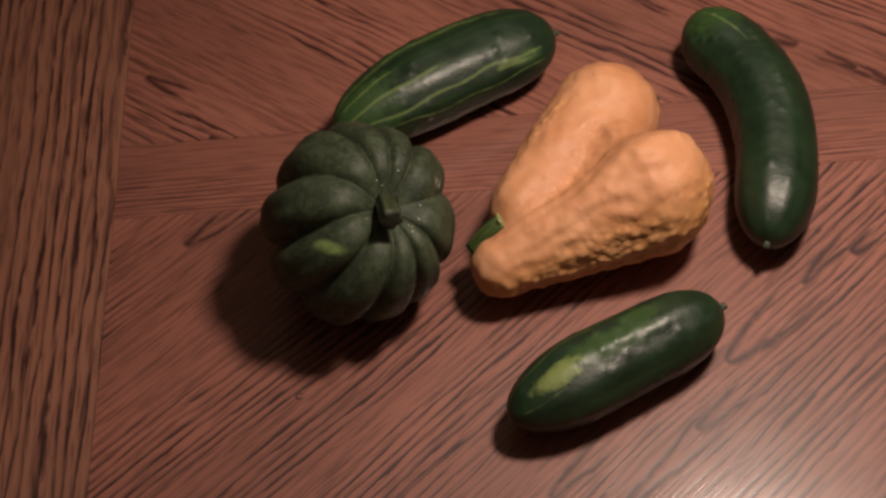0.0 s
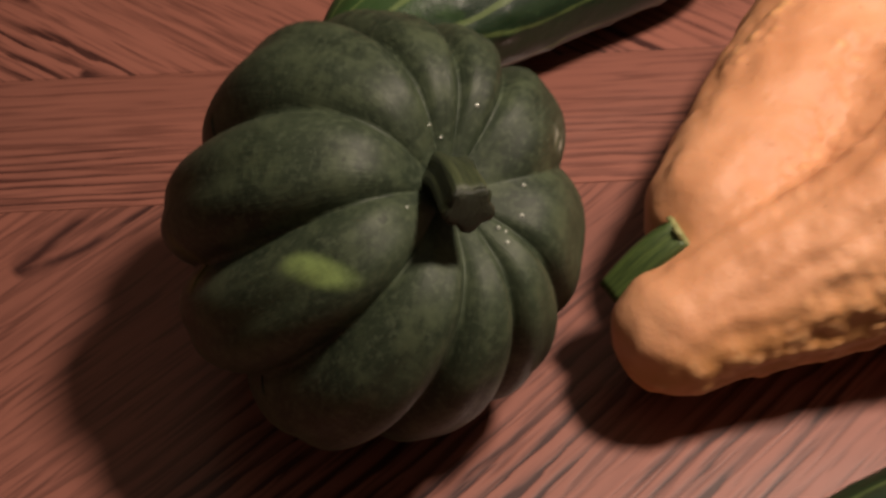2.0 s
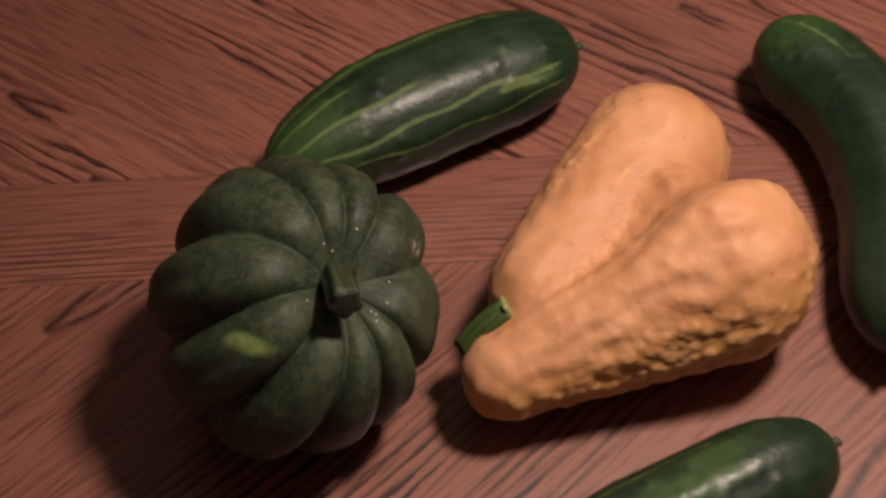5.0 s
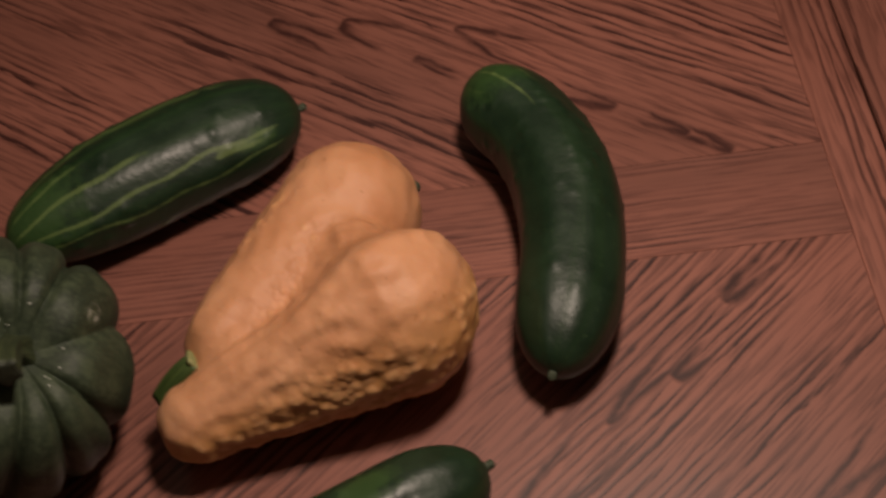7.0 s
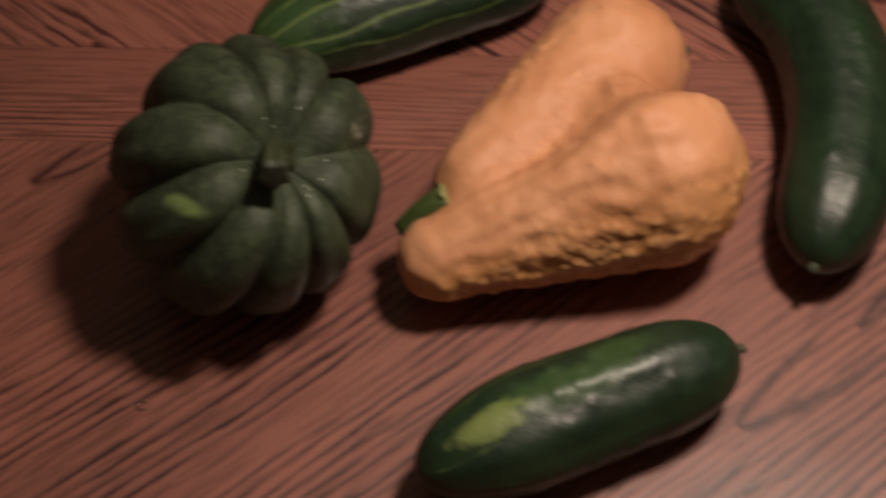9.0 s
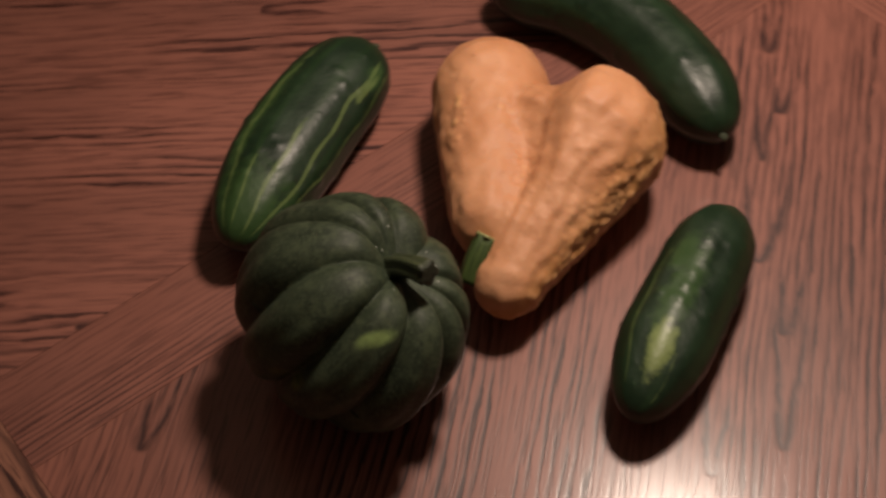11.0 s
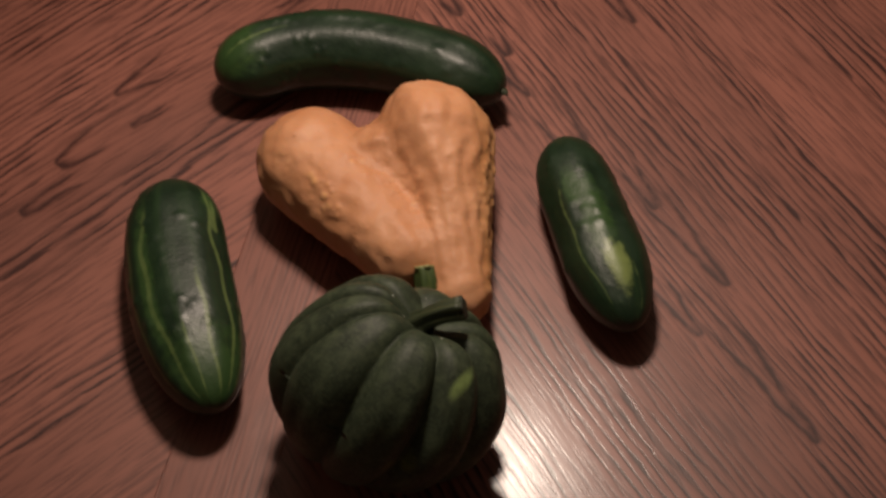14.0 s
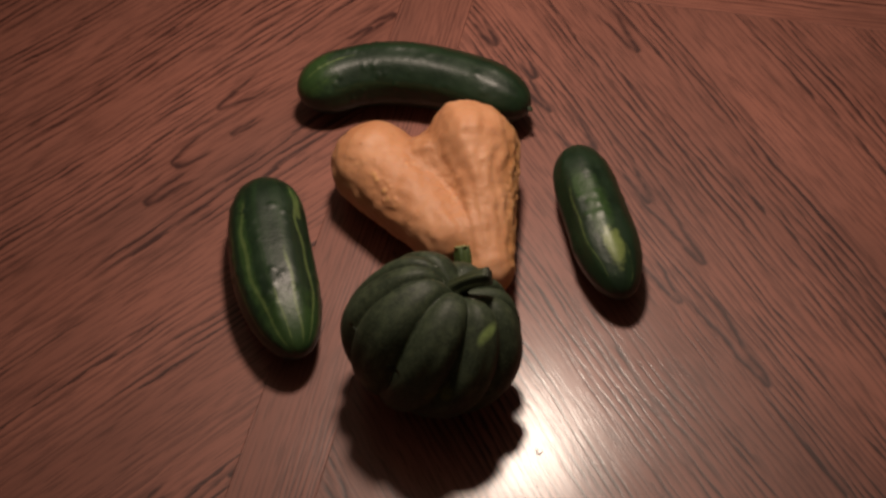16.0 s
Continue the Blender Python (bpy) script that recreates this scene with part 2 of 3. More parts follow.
def acorn_skin():
    m, nt, b = material("acorn_squash_skin")
    co = object_coords(nt)
    u, cv, sv = attribute(nt, "u"), attribute(nt, "cv"), attribute(nt, "sv")
    spot, streak, scuff = attribute(nt, "spot"), attribute(nt, "streak"), attribute(nt, "scuff")
    comb = nt.nodes.new("ShaderNodeCombineXYZ")
    for i, s in enumerate((u, cv, sv)):
        nt.links.new(s, comb.inputs[i])
    big = noise_node(nt, co, 30.0, 4.0, 0.6)
    col = mix(nt, ramp(nt, big, [(0.3, 0.0), (0.7, 1.0)]), (0.012, 0.019, 0.011), (0.034, 0.049, 0.026))
    fib = noise_node(nt, mapped(nt, comb.outputs[0], (5.0, 26.0, 26.0)), 1.0, 4.0, 0.65)
    col = mix(nt, math_node(nt, "MULTIPLY", ramp(nt, fib, [(0.42, 0.0), (0.72, 1.0)]), 0.30), col, (0.055, 0.076, 0.042))
    speck = noise_node(nt, co, 520.0, 2.0, 0.6)
    col = mix(nt, ramp(nt, speck, [(0.50, 0.0), (0.70, 0.6)]), col, (0.072, 0.092, 0.056))
    mottle = noise_node(nt, co, 110.0, 5.0, 0.7)
    col = mix(nt, ramp(nt, mottle, [(0.47, 0.0), (0.64, 0.75)]), col, (0.062, 0.082, 0.044))
    pit = noise_node(nt, co, 210.0, 2.0, 0.5)
    col = mix(nt, ramp(nt, pit, [(0.68, 0.0), (0.74, 0.7)]), col, (0.012, 0.020, 0.009))
    ragged = noise_node(nt, co, 140.0, 4.0, 0.65)
    col = mix(nt, math_node(nt, "MULTIPLY", spot, ramp(nt, ragged, [(0.30, 0.35), (0.6, 1.0)])), col, (0.21, 0.30, 0.10))
    col = mix(nt, math_node(nt, "MULTIPLY", streak, ramp(nt, ragged, [(0.30, 0.4), (0.6, 1.0)])), col, (0.095, 0.110, 0.024))
    col = mix(nt, math_node(nt, "MULTIPLY", scuff, ramp(nt, ragged, [(0.40, 0.0), (0.55, 1.0)])), col, (0.42, 0.42, 0.36))
    nt.links.new(col, b.inputs["Base Color"])
    nt.links.new(ramp(nt, big, [(0.3, 0.50), (0.7, 0.62)]), b.inputs["Roughness"])
    b.inputs["Specular IOR Level"].default_value = 0.35
    bump(nt, b, noise_node(nt, mapped(nt, comb.outputs[0], (30.0, 70.0, 70.0)), 1.0, 3.0, 0.6), 0.25, 0.0008)
    return m


def stem_skin(name, dark, pale):
    m, nt, b = material(name)
    co = object_coords(nt)
    u, cv, sv = attribute(nt, "u"), attribute(nt, "cv"), attribute(nt, "sv")
    comb = nt.nodes.new("ShaderNodeCombineXYZ")
    for i, s in enumerate((u, cv, sv)):
        nt.links.new(s, comb.inputs[i])
    fib = noise_node(nt, mapped(nt, comb.outputs[0], (2.0, 7.0, 7.0)), 1.0, 4.0, 0.65)
    col = mix(nt, ramp(nt, fib, [(0.35, 0.0), (0.68, 1.0)]), dark, pale)
    nt.links.new(col, b.inputs["Base Color"])
    b.inputs["Roughness"].default_value = 0.55
    bump(nt, b, fib, 0.5, 0.001)
    return m


ACORN_STEM = stem_skin("acorn_stem", (0.012, 0.019, 0.008), (0.048, 0.062, 0.024))
SQUASH_STEM = stem_skin("squash_stem", (0.022, 0.045, 0.010), (0.075, 0.115, 0.026))
STEM_CUT = stem_skin("stem_cut", (0.16, 0.18, 0.06), (0.34, 0.33, 0.14))
NUB = stem_skin("cucumber_nub", (0.022, 0.034, 0.016), (0.070, 0.085, 0.048))
ACORN_CUT = stem_skin("acorn_cut", (0.008, 0.012, 0.006), (0.030, 0.036, 0.018))


def glint_drop(name):
    m, nt, b = material(name)
    # pale base colour stands in for the bead's white glint
    b.inputs["Base Color"].default_value = (0.45, 0.48, 0.42, 1)
    b.inputs["Roughness"].default_value, b.inputs["IOR"].default_value = 0.14, 1.6
    b.inputs["Specular IOR Level"].default_value = 0.9
    return m


DROP = glint_drop("sap_painted_glint")
DRIP = plain_paint("dried_drip", (0.075, 0.04, 0.032), 0.25)


# ---- mesh helpers ----
def empty(name, place, label, category, group="", kind=""):
    ob = new(name)
    ob.empty_display_size = 0.02
    ob.matrix_basis = place
    return tagged(ob, label, category, group, kind)


def mesh_part(name, verts, faces, mat, parent=None, label="", smooth=True, extra=None):
    me = bpy.data.meshes.new(name)
    me.from_pydata([tuple(v) for v in verts], [], [tuple(f) for f in faces])
    me.materials.append(mat)
    if smooth:
        me.polygons.foreach_set("use_smooth", [True] * len(me.polygons))
    for key, values in (extra or {}).items():
        at = me.attributes.new(key, "FLOAT", "POINT")
        at.data.foreach_set("value", np.asarray(values, dtype=np.float32))
    me.update()
    ob = new(name, me)
    if parent is not None:
        ob.parent = parent
    if label:
        tagged(ob, label)
    return ob


def part(name, bm, mat, parent, label=""):
    me = bpy.data.meshes.new(name)
    bm.to_mesh(me)
    bm.free()
    me.materials.append(mat)
    ob = new(name, me)
    ob.parent = parent
    if label:
        tagged(ob, label)
    return ob


def block(x0, x1, y0, y1, z0, z1, edge=0.0, steps=1):
    bm = bmesh.new()
    bmesh.ops.create_cube(bm, size=1)
    for v in bm.verts:
        v.co = Vector(((x0 + x1) / 2 + v.co.x * (x1 - x0), (y0 + y1) / 2 + v.co.y * (y1 - y0), (z0 + z1) / 2 + v.co.z * (z1 - z0)))
    if edge:
        bmesh.ops.bevel(bm, geom=bm.edges[:], offset=edge, segments=steps, affect="EDGES", profile=0.5)
    return bm


def grid_faces(rows, cols, base=0):
    """Faces of a tube of rings: rows rings of cols points."""
    return [(base + i * cols + j, base + i * cols + (j + 1) % cols, base + (i + 1) * cols + (j + 1) % cols, base + (i + 1) * cols + j)
            for i in range(rows - 1) for j in range(cols)]


def tube(centres, radii, cols=20, flute=None):
    """Rings along a line of centres, closed by fans: verts, faces, and u, cos, sin for each vertex. flute(u, angle) scales the radius."""
    pts = [Vector(c) for c in centres]
    n = len(pts)
    verts, uu, cc, ss = [], [], [], []
    side = None
    for i, p in enumerate(pts):
        way = (pts[min(i + 1, n - 1)] - pts[max(i - 1, 0)]).normalized()
        if side is None:
            side = way.cross(Vector((0, 0, 1)))
            if side.length < 0.2:
                side = way.cross(Vector((1, 0, 0)))
        side = (side - way * side.dot(way)).normalized()
        top = side.cross(way).normalized()
        for j in range(cols):
            a = 2 * math.pi * j / cols
            r = radii[i] * (flute(i / (n - 1), a) if flute else 1.0)
            verts.append(p + side * (r * math.cos(a)) + top * (r * math.sin(a)))
            uu.append(i / (n - 1)), cc.append(math.cos(a)), ss.append(math.sin(a))
    faces = grid_faces(n, cols)
    for i, k in ((0, 0), (n - 1, (n - 1) * cols)):
        verts.append(pts[i])
        uu.append(i / (n - 1)), cc.append(0.0), ss.append(0.0)
        c = len(verts) - 1
        for j in range(cols):
            a, b2 = k + j, k + (j + 1) % cols
            faces.append((c, b2, a) if i == 0 else (c, a, b2))
    return verts, faces, {"u": uu, "cv": cc, "sv": ss}


def bezier(p0, p1, p2, n):
    a, b, c = Vector(p0), Vector(p1), Vector(p2)
    return [a * (1 - t) ** 2 + b * (2 * t * (1 - t)) + c * t * t for t in (i / (n - 1) for i in range(n))]

# ---- the unseen room, closed round the table to bounce fill light ----
def room():
    x0, x1, y0, y1, h, t = -2.2, 2.6, -2.0, 2.4, 2.45, 0.1
    walls = (("wall_north", x0 - t, x1 + t, y1, y1 + t), ("wall_south", x0 - t, x1 + t, y0 - t, y0), ("wall_east", x1, x1 + t, y0, y1), ("wall_west", x0 - t, x0, y0, y1))
    for name, a, b, c, d in walls:
        tagged(part(name, block(a, b, c, d, 0, h), PAINT_WALL, None), "plain beige wall of the assumed room, out of view, bouncing fill light", "wall", kind="structure")
    tagged(part("floor", block(x0 - t, x1 + t, y0 - t, y1 + t, -0.1, 0.0), CARPET, None), "brown carpeted floor of the assumed room under the dining table, out of view", "floor", kind="structure")
    tagged(part("ceiling", block(x0 - t, x1 + t, y0 - t, y1 + t, h, h + 0.1), PAINT_CEILING, None), "off-white ceiling of the assumed room, out of view, bouncing fill light", "ceiling", kind="structure")


room()


# ---- the table ----
X_LEFT, X_RIGHT, Y_LOW, Y_UP = -0.290, 0.289, 0.0248, 0.0875   # inlay joints of the centre leaf
X_LEAF, X_WEST = 0.3205, -0.420
Y_SOUTH, Y_NORTH = -0.56, 0.66


def dining_table():
    t = empty("dining_table", pose(0, 0, 0), "reddish-brown stained oak dining table with inlaid diagonal veneer top", "table")
    g, d = 0.0001, 0.004
    top = TOP
    part("veneer_panel", block(X_LEFT + g, X_RIGHT - g, Y_SOUTH, Y_LOW - g, top - d, top, 0.0002), OAK_LOWER, t, "oak veneer panel with diagonal cathedral grain")
    part("veneer_panel", block(X_LEFT + g, X_RIGHT - g, Y_UP + g, Y_NORTH, top - d, top, 0.0002), OAK_UPPER, t, "oak veneer panel with grain slanting the other way")
    part("veneer_band", block(X_LEFT + g, X_RIGHT - g, Y_LOW + g, Y_UP - g, top - d, top, 0.0002), OAK_BAND, t, "oak crossband with straight grain")
    part("border_strip", block(X_WEST, X_LEFT - g, Y_SOUTH, Y_NORTH, top - d, top, 0.0002), OAK_BORDER, t, "oak border strip with lengthwise grain")
    part("border_strip", block(X_RIGHT + g, X_LEAF - 0.0007, Y_SOUTH, Y_NORTH, top - d, top, 0.0004), OAK_EDGE, t, "oak border strip with lengthwise grain")
    part("end_leaf", block(X_LEAF + 0.0007, 0.98, Y_SOUTH, Y_NORTH, top - 0.026, top, 0.0006), OAK_LEAF, t, "oak table leaf beyond a dark joint")
    part("end_leaf", block(-0.96, X_WEST - 0.0014, Y_SOUTH, Y_NORTH, top - 0.026, top, 0.0006), OAK_LEAF, t, "oak table leaf beyond a dark joint")
    part("core_board", block(X_WEST, X_LEAF - 0.0007, Y_SOUTH, Y_NORTH, top - 0.026, top - d - 0.0004), OAK_LEAF, t)
    for s, y in ((0, Y_SOUTH + 0.07), (1, Y_NORTH - 0.10)):
        part("apron", block(-0.86, 0.88, y, y + 0.025, top - 0.11, top - 0.0265), OAK_BAND, t)
    for x in (-0.90, 0.85):
        for y in (Y_SOUTH + 0.05, Y_NORTH - 0.12):
            part("leg", block(x, x + 0.07, y, y + 0.07, 0, top - 0.0265, 0.006, 2), OAK_BORDER, t)
    return t


dining_table()


# ---- acorn squash ----
def acorn_squash(centre, lean, toward):
    """Ten-ribbed dark green squash: its stem axis leans by that angle toward that heading."""
    ribs, rows, cols = 10, 96, 300
    R, up, down = 0.0608, 0.0640, 0.0500
    turn = Matrix.Rotation(radians(toward), 3, "Z") @ Matrix.Rotation(radians(lean), 3, "Y")
    verts, keep = [], {k: [] for k in ("u", "cv", "sv", "spot", "streak", "scuff")}
    rnd = random.Random(4)
    wide = [1 + rnd.uniform(-0.05, 0.05) for _ in range(ribs)]
    twin = [rnd.uniform(0.0, 1.0) for _ in range(ribs)]
    for i in range(rows):
        f = math.pi * (0.02 + 0.965 * i / (rows - 1))
        for j in range(cols):
            a = 2 * math.pi * j / cols
            w = a + 0.09 * math.sin(2 * a + 1.0) + 0.07 * math.sin(3 * a) + 0.05 * math.sin(2.2 * f + 2 * a)
            k = (w / (2 * math.pi) * ribs + RIB_TURN) % ribs
            g = abs(math.sin(math.pi * k))
            dip = (1 - g) ** 1.7
            amount = math.sin(f) ** 0.7
            lobe = wide[int(k) % ribs] - 0.016 * twin[int(k) % ribs] * math.exp(-((k % 1 - 0.5) / 0.10) ** 2) * math.sin(f)
            r = R * math.sin(f) ** 0.92 * (1 + (lobe - 1) * g) * (1 - 0.135 * dip * (0.6 + 0.4 * amount)) * (1 + 0.012 * math.sin(3 * a + 4 * f) + 0.010 * noise.noise(Vector((math.cos(a) * 2.4, math.sin(a) * 2.4, f * 2.0))) * 2)
            z = (up if f < math.pi / 2 else down) * math.cos(f)
            near = math.exp(-(r / 0.021) ** 2)
            if f < math.pi / 2:
                z -= 0.018 * near + 0.004 * dip * (1 - near)
            p = Vector((r * math.cos(a), r * math.sin(a), z))
            verts.append(p)
            keep["u"].append(i / (rows - 1)), keep["cv"].append(math.cos(a)), keep["sv"].append(math.sin(a))
    verts = [Vector((p.x * 0.97, p.y * 1.08, p.z)) for p in (turn @ q for q in verts)]
    low = min(p.z for p in verts)
    faces = [f[::-1] for f in grid_faces(rows, cols)]
    for k in (0, (rows - 1) * cols):
        verts.append(sum((verts[k + j] for j in range(cols)), Vector()) / cols)
        for key in ("u", "cv", "sv"):
            keep[key].append(0.0)
        c = len(verts) - 1
        for j in range(cols):
            a, b2 = k + j, k + (j + 1) % cols
            faces.append((c, a, b2) if k == 0 else (c, b2, a))
    base = Vector((centre[0], centre[1], TOP - low))
    middle = Vector((0, 0, -low)) + Vector((centre[0], centre[1], 0))
    for key, spot, way, long, short in (("spot", ACORN_SPOT, (1.0, -0.32, -0.1), 0.0135, 0.0042), ("streak", ACORN_STREAK, (1.0, -0.75, -0.4), 0.026, 0.0055), ("scuff", ACORN_SCUFF, (0.3, 1, 0), 0.0045, 0.0045)):
        aim = (Vector(spot) - middle).normalized()
        at = max(verts, key=lambda p: p.normalized().dot(aim))
        w = Vector(way).normalized()
        for p in verts:
            d = p - at
            s = d.dot(w)
            side = (d - w * s).length
            keep[key].append(max(0.0, min(1.0, 2.0 - 1.8 * ((s / long) ** 2 + (side / short) ** 2) ** 0.5)))
    thing = empty("acorn_squash", Matrix.Translation(base), "dark green ribbed acorn squash with a yellowish spot, on the table", "squash")
    mesh_part("body", verts, faces, ACORN, thing, "dull dark green ribbed skin", extra=keep)
    axis = turn @ Vector((0, 0, 1))
    tip = Vector(STEM_TIP) + Vector((0, 0, TOP)) - base
    foot = axis * (up - 0.021)
    mid = foot + Vector((0.0, -0.004, 0.0150))
    line = bezier(foot, mid, tip, 14)
    radii = [0.0092 - 0.0037 * min(1, i / 5) + 0.0006 * max(0, (i - 9) / 4) for i in range(14)]
    sv, sf, se = tube(line, radii, 30, lambda u, a: 1 + 0.14 * math.cos(5 * a + u))
    stem = mesh_part("stem", sv, sf, ACORN_STEM, thing, "stubby five-sided dark green stem", extra=se)
    way = (line[-1] - line[-2]).normalized()
    cv_, cf_, ce_ = tube([tip - way * 0.0005, tip + way * 0.0007, tip + way * 0.0010], [0.0060, 0.0057, 0.0046], 30, lambda u, a: 1 + 0.14 * math.cos(5 * a + 1))
    mesh_part("cut_end", cv_, cf_, ACORN_CUT, stem, "dry cut stem end", extra=ce_)
    # beads of sap round the stem, their white glints painted as pale colour
    rnd = random.Random(12)
    picks = [k for k in range(len(verts)) if 0.011 < (verts[k] - axis * verts[k].dot(axis)).length < 0.021 and verts[k].dot(axis) > 0.03]
    for n in range(9):
        p = verts[rnd.choice(picks)]
        bm = bmesh.new()
        bmesh.ops.create_icosphere(bm, subdivisions=2, radius=rnd.uniform(0.0003, 0.0007))
        bmesh.ops.translate(bm, vec=p, verts=bm.verts)
        for face in bm.faces:
            face.smooth = True
        part("sap_bead", bm, DROP, thing, "shiny bead of sap, its white glint put into the pale colour")
    return thing


RIB_TURN = 0.35
ACORN_SPOT, ACORN_STREAK, ACORN_SCUFF = (-0.1350, -0.0725, 0.0880), (-0.166, -0.058, 0.066), (-0.0732, -0.0333, 0.0856)
STEM_TIP = (-0.0985, -0.0760, 0.1090)
ACORN = acorn_skin()
acorn_squash((-0.1215, -0.0345), 36, -42)


# ---- double yellow squash ----
def capsule(p, a, b, ra, rb, swell):
    """Signed distance of points to a tapered capsule."""
    ab = b - a
    h = np.clip(((p - a) @ ab) / (ab @ ab), 0, 1)
    s = h ** swell
    return np.linalg.norm(p - a - h[:, None] * ab, axis=1) - (ra + (rb - ra) * s)


def soft_min(a, b, k):
    h = np.clip(0.5 + 0.5 * (b - a) / k, 0, 1)
    return b * (1 - h) + a * h - k * h * (1 - h)


LOBE_N = (np.array((-0.0195, -0.0230, 0.0365)), np.array((0.0388, 0.0488, 0.0345)), 0.0225, 0.0355, 0.80)
LOBE_S = (np.array((-0.0365, -0.0582, 0.0285)), np.array((0.0520, -0.0195, 0.0440)), 0.0195, 0.0446, 1.10)
TROUGH = (np.array((-0.016, -0.036)), np.array((0.066, 0.012)))   # the hollow along the inner side of the southern fruit


def step(x, lo, hi):
    x = np.clip((x - lo) / (hi - lo), 0, 1)
    return x * x * (3 - 2 * x)


def trough(p):
    """How deep in the hollow a point lies, 0 to 1."""
    a, b = TROUGH
    length = np.linalg.norm(b - a)
    w = (b - a) / length
    t = (p[:, :2] - a) @ w
    off = (p[:, :2] - a) @ np.array((-w[1], w[0]))
    return np.exp(-(off / 0.0125) ** 2) * step(t, -0.012, 0.030) * (1 - 0.25 * step(t, length - 0.015, length + 0.012)) * step(p[:, 2], 0.030, 0.060)


def squash_field(p):
    return soft_min(capsule(p, *LOBE_N), capsule(p, *LOBE_S) + 0.0100 * trough(p), 0.0060)


def yellow_squash():
    bm = bmesh.new()
    bmesh.ops.create_icosphere(bm, subdivisions=7, radius=1.0)
    bm.verts.ensure_lookup_table()
    ways = np.array([v.co[:] for v in bm.verts])
    faces = [[v.index for v in f.verts] for f in bm.faces]
    bm.free()
    heart = np.array((0.012, -0.014, 0.034))
    lo, hi = np.full(len(ways), 0.002), np.full(len(ways), 0.16)
    for _ in range(26):
        mid = (lo + hi) / 2
        out = squash_field(heart + ways * mid[:, None]) > 0
        hi, lo = np.where(out, mid, hi), np.where(out, lo, mid)
    pts = heart + ways * lo[:, None]
    e = 2e-4
    nor = np.stack([squash_field(pts + e * d) - squash_field(pts - e * d) for d in np.eye(3)], 1)
    nor /= np.linalg.norm(nor, axis=1)[:, None]
    # ribs along the southern fruit and warts, strongest on its lower flank
    a, b = LOBE_S[0], LOBE_S[1]
    ab = (b - a) / np.linalg.norm(b - a)
    rel = pts - a
    along = rel @ ab
    across = rel - along[:, None] * ab
    side = np.cross(ab, (0, 0, 1.0))
    side /= np.linalg.norm(side)
    angle = np.arctan2(across @ np.cross(side, ab), across @ side)
    is_south = step(capsule(pts, *LOBE_N) - capsule(pts, *LOBE_S), -0.008, 0.008)
    hollow = trough(pts) * is_south
    wave = np.array([noise.noise(Vector((x * 45, y * 45, z * 45))) for x, y, z in pts])
    rib = np.sin(angle * 17 + 3.2 * wave + 0.8 * np.sin(along * 48)) * step(along, -0.01, 0.03) * (1 - step(along, 0.100, 0.135))
    flank = is_south * (1 - step(angle, 0.10, 1.05)) * step(angle, -2.1, -1.5)
    rel_n = pts - LOBE_N[0]
    north_way = (LOBE_N[1] - LOBE_N[0]) / np.linalg.norm(LOBE_N[1] - LOBE_N[0])
    along_n = rel_n @ north_way
    north_side = (rel_n - along_n[:, None] * north_way) @ np.array((-north_way[1], north_way[0], 0.0))
    north_crest = (1 - is_south) * np.exp(-((north_side - 0.019) / 0.007) ** 2) * step(along_n, 0.02, 0.05) * step(pts[:, 2], 0.03, 0.05)
    cluster = (1 - is_south) * np.exp(-(((pts[:, 0] - 0.026) / 0.014) ** 2 + ((pts[:, 1] - 0.010) / 0.009) ** 2)) * step(pts[:, 2], 0.035, 0.05)
    rng = np.random.RandomState(7)
    wart = np.zeros(len(pts))
    for s in pts[rng.choice(len(pts), 3600, replace=False)]:
        near = np.where(np.abs(pts - s).max(1) < 0.006)[0]
        i0 = near[np.argmin(((pts[near] - s) ** 2).sum(1))]
        want = 0.06 + 0.26 * is_south[i0] + 0.60 * flank[i0] + 0.40 * north_crest[i0] + 0.45 * cluster[i0] + 0.18 * hollow[i0]
        if rng.rand() > want:
            continue
        bold = max(flank[i0], 1.1 * cluster[i0], 0.8 * north_crest[i0], 0.35 * hollow[i0])
        size = rng.uniform(0.0011, 0.0024) * (0.8 + 0.55 * bold)
        tall = size * (0.15 + 0.20 * bold) * rng.uniform(0.5, 1.25)
        d2 = ((pts[near] - s) ** 2).sum(1) / size ** 2
        wart[near] = np.maximum(wart[near], tall * np.exp(-d2 ** 1.5))
    swell = wave * 0.0007 + np.array([noise.noise(Vector(p * 120 + 5)) for p in pts]) * 0.0010
    pts = pts + nor * (wart + 0.00036 * rib * is_south * (1 - 0.4 * hollow) + swell)[:, None]
    low = pts[:, 2].min()
    pts[:, 2] -= low
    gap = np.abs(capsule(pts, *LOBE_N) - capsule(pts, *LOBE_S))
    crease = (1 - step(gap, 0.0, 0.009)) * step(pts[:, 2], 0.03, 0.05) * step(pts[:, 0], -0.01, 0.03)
    thing = empty("yellow_squash", pose(0, 0, TOP), "heart-shaped double yellow crookneck squash with warty skin, on the table", "squash")
    mesh_part("body", pts, faces, SQUASH, thing, "orange-yellow warty skin", extra={"wart": np.clip(wart / 0.0009, 0, 1), "south": flank, "scar_and_crease": np.clip(0.35 * crease + 0.8 * hollow * step(along, 0.065, 0.10), 0, 1)})
    # dried blossom ends of the two fruits
    for aim in ((0.074, 0.058, 0.040), (0.098, 0.004, 0.040)):
        away = (pts - heart) / np.linalg.norm(pts - heart, axis=1)[:, None]
        way = np.array(aim) - heart
        k = int(np.argmax(away @ (way / np.linalg.norm(way))))
        p, out = Vector(pts[k]), Vector(nor[k])
